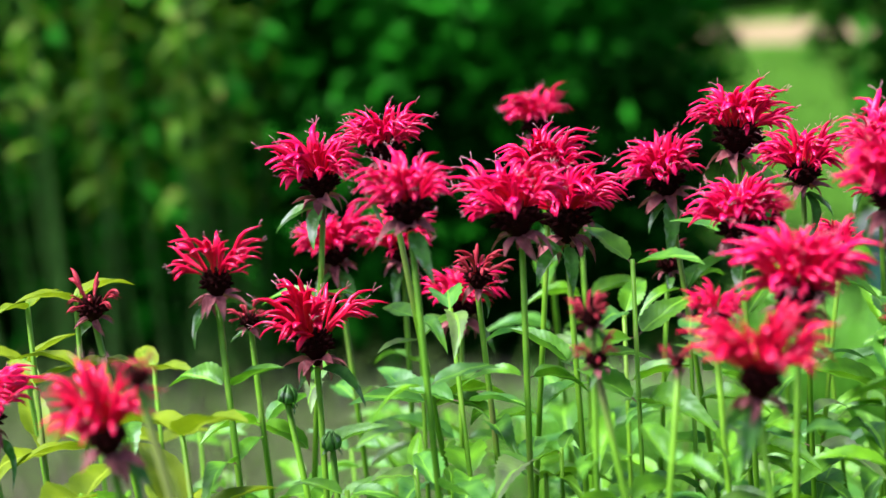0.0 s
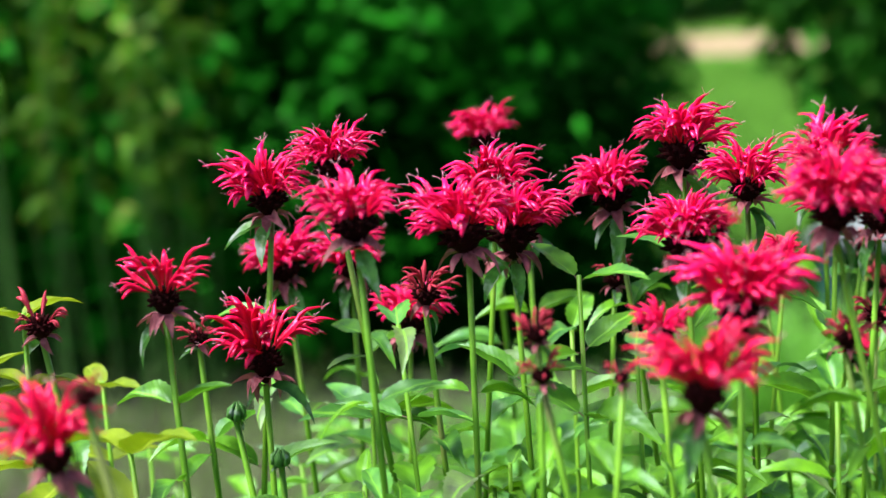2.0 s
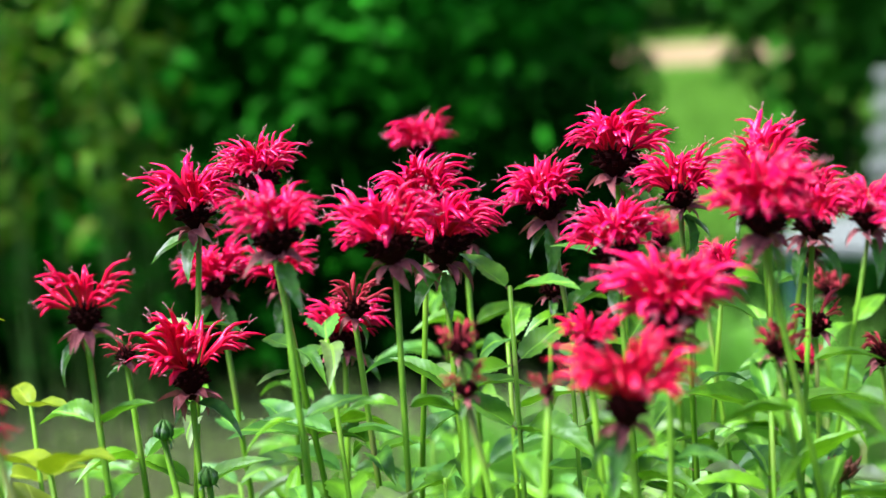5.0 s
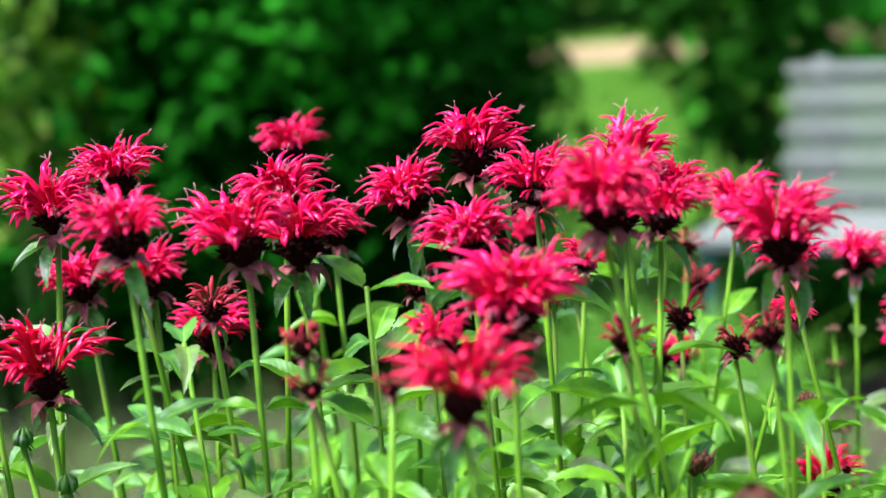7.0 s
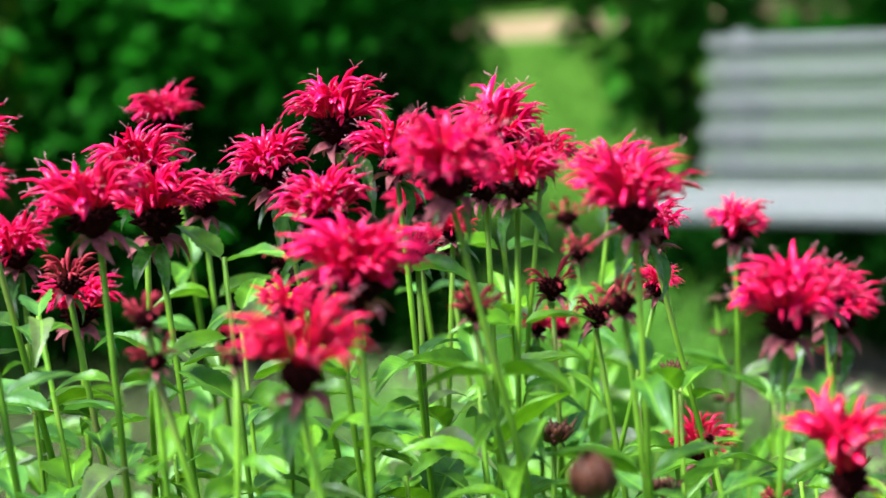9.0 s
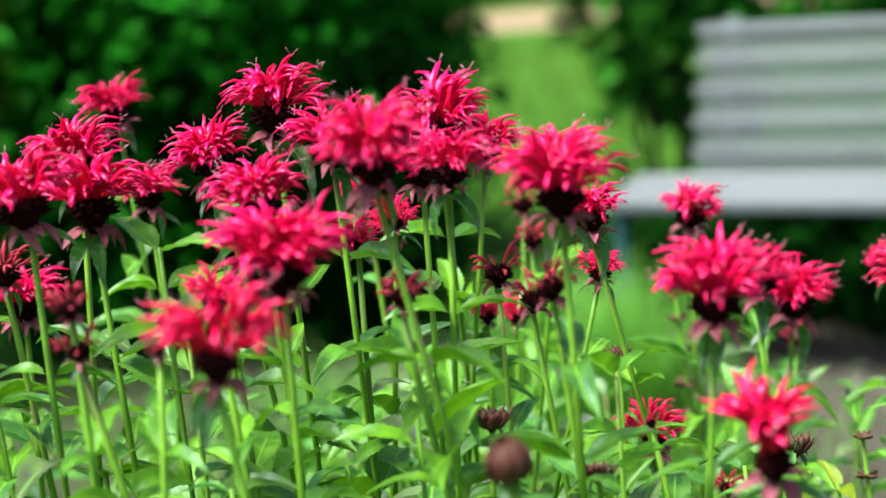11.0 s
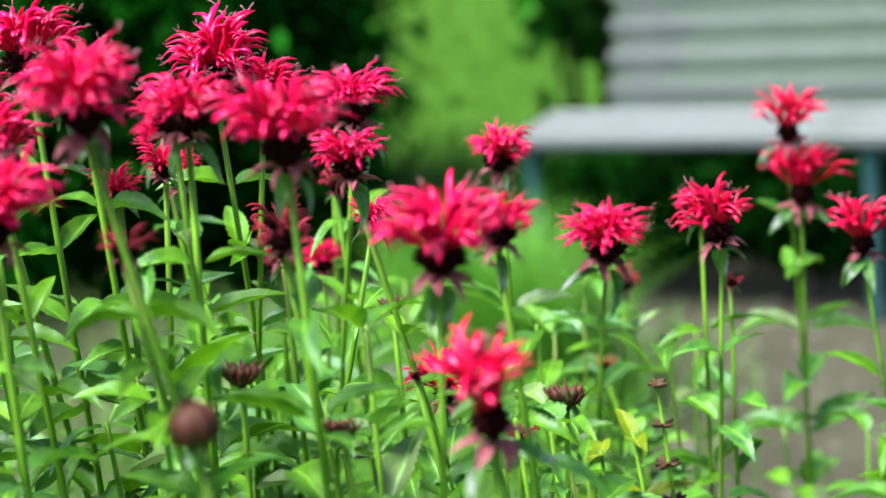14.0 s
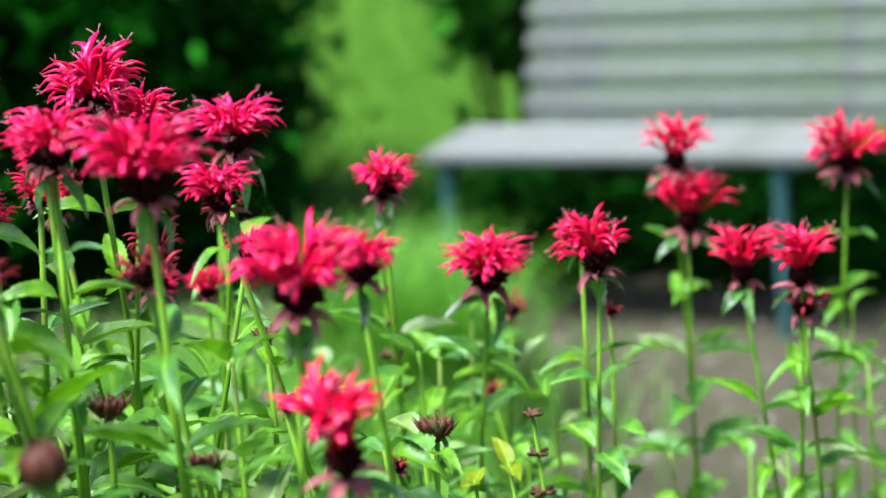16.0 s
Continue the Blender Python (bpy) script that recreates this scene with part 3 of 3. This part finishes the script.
def shrub(x, y, rx, ry, top, low, count, size, seed, mat, label, trunk=0.02, stems=7, name="shrub", category="shrub", group="garden shrubs"):
    """A shrub: stems that fork from its foot and clumps of leaves with gaps between."""
    r = np.random.default_rng(seed)
    rr = random.Random(seed)
    root = new(name)
    root.location = (x, y, 0)
    tagged(root, label, category, group)
    for i in range(stems):
        az = 6.283 * i / stems + rr.uniform(-0.4, 0.4)
        end = Vector((math.cos(az) * rx * rr.uniform(0.3, 0.8), math.sin(az) * ry * rr.uniform(0.3, 0.8), low + (top - low) * rr.uniform(0.55, 0.9)))
        pts = stem_curve(Vector((math.cos(az) * 0.06, math.sin(az) * 0.06, -0.05)), end, Vector((0, 0, 0.15)), 7)
        g = Geo()
        g.tube(pts, [trunk * (1 - 0.12 * k) for k in range(7)], 6)
        for k in range(3):
            p = pts[2 + k]
            q = p + Vector((rr.uniform(-0.5, 0.5) * rx, rr.uniform(-0.5, 0.5) * ry, rr.uniform(0.1, 0.35) * (top - low)))
            g.tube([p, (p + q) / 2 + Vector((0, 0, 0.04)), q], [trunk * 0.5, trunk * 0.35, trunk * 0.12], 5)
        part("branch", g.mesh("branch", M_BARK), root)
    clumps = max(30, count // 45)
    u = r.normal(size=(clumps, 3))
    u /= np.linalg.norm(u, axis=1, keepdims=True)
    rad = r.uniform(0.35, 1.0, (clumps, 1)) ** 0.45
    lump = 1 + 0.18 * r.normal(size=(clumps, 1))
    centre = u * rad * lump * (rx, ry, (top - low) / 2) + (0, 0, (top + low) / 2)
    which = r.integers(0, clumps, count)
    pts = centre[which] + r.normal(size=(count, 3)) * (0.05 + 0.05 * rx)
    pts = pts[(pts[:, 2] > max(0.02, low * 0.8)) & (pts[:, 2] < top * 1.08)]
    part("foliage", leaf_cloud("foliage", pts, mat, size, seed + 1), root)
    return root


DARK = "dense dark green leafy shrub behind the flower bed"
shrub(-1.36, 5.38, 0.78, 0.80, 2.5, -0.6, 38000, 0.085, 11, M_SHRUB, DARK)
shrub(-0.84, 5.40, 0.41, 0.42, 2.1, -0.08, 16000, 0.075, 19, M_SHRUB, DARK)
shrub(-2.2, 5.28, 0.9, 0.75, 2.5, -0.6, 34000, 0.085, 12, M_SHRUB, DARK)
shrub(-3.5, 5.18, 1.0, 0.85, 2.4, -0.6, 20000, 0.085, 13, M_SHRUB, DARK)
shrub(-4.8, 4.9, 1.1, 1.0, 2.4, -0.5, 9000, 0.09, 14, M_SHRUB, DARK)
# lower foliage of the tall shrubs, its shade painted into the leaf colour
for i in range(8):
    shrub(-3.75 + 0.42 * i, 4.84 + 0.07 * (i % 3), 0.38, 0.24, 0.90, -0.30, 6000, 0.07, 80 + i, M_SHADED_LEAF, "low foliage at the foot of the tall shrubs, coloured near-black as shade", 0.008, 5)
# open-branched shrub beside the bench
shrub(0.15, 5.52, 0.27, 0.23, 2.3, 0.34, 2900, 0.11, 15, M_TREE, "open dark green shrub with drooping leaves beside the bench", 0.014, 6)
# low shrubs behind the bench; near-black leaves stand for the shade under it
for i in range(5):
    shrub(0.40 + 0.47 * i, 4.90 - 0.14 * i + 0.04 * (i % 2), 0.34, 0.27, 0.29, -0.14, 8000, 0.05, 60 + i, M_SHADED_LEAF, "low shrub growing beneath the bench back, leaves coloured near-black as shade", 0.008, 5)
shrub(3.2, 5.6, 0.8, 0.7, 1.4, 0.0, 5000, 0.08, 18, M_SHRUB, DARK)
# border beyond the path
for i in range(6):
    shrub(-5.5 + 1.7 * i, 14.0 + 0.2 * (i % 2), 1.15, 0.8, 1.5 + 0.3 * (i % 3), -0.5, 7000, 0.14, 30 + i, M_TREE, "green shrub in the border beyond the sandy path", group="border shrubs")

for i in range(4):
    shrub(0.80 + 0.95 * i, 10.7 - 0.15 * (i % 2), 0.75, 0.5, 1.0, -0.5, 5000, 0.12, 45 + i, M_SHRUB, "dark green shrub on the lawn far behind the bench", group="border shrubs")

# ---- tall leafy stems in front of the dark shrubs ----


def tall_perennial(x, y, h):
    root = new("tall_perennial")
    root.location = (x, y, 0)
    tagged(root, "tall thin pale green stem, leafy at its top", "plant", "tall stems by the shrubs")
    top = Vector((rnd.uniform(-0.10, 0.10), rnd.uniform(-0.08, 0.08), h))
    pts = stem_curve(Vector((0, 0, -0.02)), top, Vector((rnd.uniform(-0.05, 0.05), 0, 0)), 8)
    g = Geo()
    g.tube(pts, [0.0055 - 0.0004 * i for i in range(8)], 5)
    part("stem", g.mesh("stem", M_TALLSTEM), root)
    n = rnd.randint(11, 16)
    for i in range(n):
        s = 0.50 + 0.5 * i / (n - 1)
        k = min(int(s * 7), 6)
        p = pts[k].lerp(pts[k + 1], s * 7 - k)
        part("leaf", rnd.choice(TALLS), root, turned(p, rnd.uniform(0, 6.28), rnd.uniform(-0.7, 0.4), rnd.uniform(0.07, 0.13), rnd.uniform(-0.5, 0.5)))


for i in range(64):
    tall_perennial(-1.58 - 1.7 * rnd.random() ** 1.1, rnd.uniform(4.0, 4.7), rnd.uniform(1.0, 1.75))

# ---- grass, stones ----


def blades(name, places, lo, hi, width, lean, mat, label, category, seed):
    """Bent tapering grass blades, joined."""
    r = random.Random(seed)
    g = Geo()
    for x, y in places:
        h, az, k = r.uniform(lo, hi), r.uniform(0, 6.283), r.uniform(0.3, 1.0) * lean
        out, side = Vector((math.cos(az), math.sin(az), 0)), Vector((-math.sin(az), math.cos(az), 0))
        b = len(g.v)
        p = Vector((x, y, -0.01))
        for s, w in ((0, 1.0), (0.4, 0.85), (0.75, 0.55)):
            q = p + Vector((0, 0, h * (s - 0.35 * k * s * s))) + out * (h * k * s * s)
            g.v += [q - side * width * w, q + side * width * w]
        g.v.append(p + Vector((0, 0, h * (1 - 0.45 * k))) + out * h * k)
        g.f += [(b, b + 1, b + 3, b + 2), (b + 2, b + 3, b + 5, b + 4), (b + 4, b + 5, b + 6)]
    ob = new(name, g.mesh(name, mat))
    return tagged(ob, label, category, kind="stuff")


wisp = [(rnd.uniform(-2.3, 0.25), 2.5 + 1.6 * rnd.random() ** 0.8) for _ in range(4600)]
wisp = [p for p in wisp if noise.noise(Vector((p[0] * 2.2, p[1] * 2.2, 3.0))) > -0.22]
blades("wispy_grass", wisp, 0.08, 0.34, 0.0014, 1.0, M_GRASS, "fine wispy pale green grass on the soil", "grass", 3)
for i, (cx, cy, cr, ch, n) in enumerate(((0.11, 3.69, 0.15, 0.55, 900), (-0.08, 4.02, 0.15, 0.5, 700), (-0.50, 3.5, 0.15, 0.42, 600))):
    spots = [(cx + rnd.gauss(0, cr * 0.5), cy + rnd.gauss(0, cr * 0.5)) for _ in range(n)]
    blades("grass_clump", spots, ch * 0.5, ch, 0.0028, 0.7, M_CLUMP, "soft clump of fine green ornamental grass", "grass", 40 + i)
low_r = random.Random(66)
low = [(low_r.gauss(-0.16, 0.26), low_r.uniform(2.45, 3.95)) for _ in range(4200)]
blades("low_grass", low, 0.10, 0.30, 0.0030, 0.8, M_CLUMP, "low soft green grass growing behind the flower bed", "grass", 6)
turf = [(rnd.uniform(-1.6, 2.2), 5.3 + 5.6 * rnd.random() ** 1.6) for _ in range(16000)]
blades("lawn_grass", turf, 0.03, 0.075, 0.003, 0.8, M_TURF, "short mown green lawn grass", "grass", 5)


def pebbles():
    r = random.Random(9)
    g = Geo()
    for _ in range(1500):
        p = Vector((r.uniform(-2.2, 2.2), r.uniform(1.9, 4.6), 0.0))
        s = r.uniform(0.005, 0.02) * (1 + (r.random() < 0.05))
        b = len(g.v)
        for zz, k in ((-0.5, 0.8), (0.3, 1.0), (0.75, 0.45)):
            for a in range(5):
                w = a * 1.2566 + r.uniform(-0.3, 0.3)
                g.v.append(p + Vector((math.cos(w) * s * k * r.uniform(0.8, 1.2), math.sin(w) * s * k, s * zz)))
        for j in range(2):
            for a in range(5):
                q = (a + 1) % 5
                g.f.append((b + j * 5 + a, b + j * 5 + q, b + j * 5 + 5 + q, b + j * 5 + 5 + a))
        g.f.append(tuple(b + 10 + a for a in range(5)))
    tagged(new("pebbles", g.mesh("pebbles", M_STONE, False)), "grey pebbles and clods on the soil", "stones", kind="stuff")


pebbles()

# ---- the bee balm bed ----
sparse(-0.184, 0.914, 1.204, 0.060)
sparse(-0.143, 0.975, 1.144, 0.073)
bloom(-0.158, 1.057, 1.239, 0.066)
bloom(-0.046, 0.900, 1.254, 0.068)
bloom(-0.104, 1.045, 1.263, 0.063)
bloom(-0.192, 1.168, 1.160, 0.061)
bloom(-0.143, 1.185, 1.158, 0.057)
bloom(0.007, 0.962, 1.232, 0.073)
bloom(0.024, 1.032, 1.215, 0.077)
bloom(0.003, 1.071, 1.237, 0.072)
bloom(-0.062, 1.337, 1.229, 0.058)
faded(-0.036, 1.016, 1.179, 0.042)
bloom(-0.090, 1.160, 1.118, 0.066)
bloom(0.074, 1.150, 1.216, 0.068)
bloom(0.132, 1.117, 1.253, 0.079)
bloom(0.144, 1.007, 1.212, 0.070)
high_bloom(0.192, 0.870, 1.204, 0.069)
sparse(0.178, 0.776, 1.184, 0.066)
bloom(0.139, 0.908, 1.182, 0.037)
bloom(0.179, 1.076, 1.234, 0.056)
high_bloom(0.245, 0.895, 1.256, 0.064)
bloom(0.225, 1.225, 1.215, 0.073)
bloom(0.299, 1.331, 1.159, 0.070)
bloom(0.237, 1.072, 1.214, 0.051)
bloom(0.268, 1.003, 1.227, 0.056)
bloom(0.258, 1.225, 1.198, 0.053)
faded(0.076, 0.842, 1.200, 0.030)
faded(0.078, 0.841, 1.175, 0.029)
faded(0.071, 1.160, 1.151, 0.034)
faded(0.249, 0.912, 1.175, 0.033)
high_bloom(0.344, 0.928, 1.223, 0.066)
faded(0.247, 1.466, 1.100, 0.040)
faded(0.259, 1.213, 1.106, 0.045)
faded(0.261, 1.404, 1.083, 0.034)
faded(0.332, 0.939, 1.168, 0.038)
bloom(0.340, 1.153, 1.118, 0.036)
bloom(0.393, 1.434, 1.087, 0.061)
high_bloom(0.427, 0.899, 1.163, 0.066)
sparse(0.361, 1.241, 0.959, 0.056)
narrow_cup(0.454, 0.838, 1.093, 0.068)
round_bud(0.327, 0.751, 1.133, 0.040)
bloom(0.126, 1.382, 1.135, 0.046)
bloom(0.197, 1.164, 1.163, 0.036)
bloom(0.239, 1.265, 1.059, 0.031)
bloom(0.451, 0.964, 1.156, 0.049)
bloom(0.474, 1.429, 1.006, 0.077)
faded(0.476, 1.597, 0.922, 0.032)
sparse(0.568, 1.356, 1.036, 0.066)
bloom(0.553, 1.424, 1.034, 0.046)
cup(0.635, 1.742, 1.019, 0.068)
cup(0.644, 1.720, 0.962, 0.079)
cup(0.686, 1.504, 0.973, 0.062)
cup(0.731, 1.455, 0.983, 0.065)
faded(0.733, 1.456, 0.954, 0.042)
sparse(0.804, 1.778, 0.997, 0.076)
bloom(0.344, 1.086, 1.173, 0.053)
bud(0.465, 1.100, 1.006, 0.028)
bud(0.279, 1.001, 1.070, 0.027)
bud(0.348, 0.954, 1.049, 0.022)
bud(0.349, 1.139, 1.064, 0.018)
faded(0.308, 1.036, 1.134, 0.038)
bloom(0.240, 1.410, 1.015, 0.040)
faded(0.574, 1.420, 0.973, 0.020)
faded(0.453, 1.563, 0.855, 0.024)
faded(0.374, 1.065, 1.037, 0.014)
sparse(-0.158, 0.688, 1.178, 0.062)
faded(-0.126, 0.668, 1.218, 0.026)
faded(-0.285, 0.936, 1.181, 0.045)
bloom(0.172, 1.270, 1.130, 0.046)
faded(0.125, 0.838, 1.175, 0.020)
faded(-0.212, 1.030, 1.145, 0.031)
bloom(-0.318, 0.834, 1.138, 0.061)
faded(0.413, 1.243, 0.918, 0.026)
bloom(-0.008, 1.235, 1.178, 0.054)
bloom(0.179, 1.113, 1.160, 0.036)
green_bud(-0.168, 0.978, 1.107, 0.022)
green_bud(-0.132, 0.960, 1.080, 0.022)

# young shoots between the flowers
for i in range(92):
    sx = rnd.uniform(-0.42, 0.56)
    sy = rnd.uniform(0.86, 1.65) + 0.25 * max(0.0, sx)
    shoot(sx, sy, 1.235 - 0.21 * sy + rnd.uniform(-0.12, 0.035))
for i in range(10):
    sx = rnd.uniform(0.6, 1.0)
    shoot(sx, rnd.uniform(1.45, 1.9), rnd.uniform(0.72, 0.84))

for x, y, z in ((0.070, 1.02, 1.190), (-0.05, 0.99, 1.165), (0.10, 1.06, 1.130), (-0.10, 1.08, 1.120), (0.04, 1.14, 1.120), (0.24, 0.96, 1.130), (0.36, 1.00, 1.095)):
    shoot(x, y, z, big=0.075)

# yellow-green leafy plants at the edge of the bed
LIME = "yellow-green broad-leaved plant at the edge of the bed"
for x, y, z, size in ((-0.235, 0.93, 1.045, 0.11), (-0.303, 0.947, 1.188, 0.066), (-0.195, 0.86, 1.122, 0.10), (-0.31, 1.07, 1.10, 0.065), (-0.26, 0.84, 1.085, 0.10), (-0.345, 0.955, 1.18, 0.066), (-0.37, 0.985, 1.13, 0.075)):
    shoot(x, y, z, LIMES, size, LIME)

# dry stalks
seed_stalk(0.370, 1.506, 1.008)
seed_stalk(0.517, 1.247, 0.952)

# low yellow-green plants among the stems
for x, y, z in ((0.496, 1.244, 0.918), (0.475, 1.20, 0.923)):
    shoot(x, y, z, LIMES, 0.055, LIME)
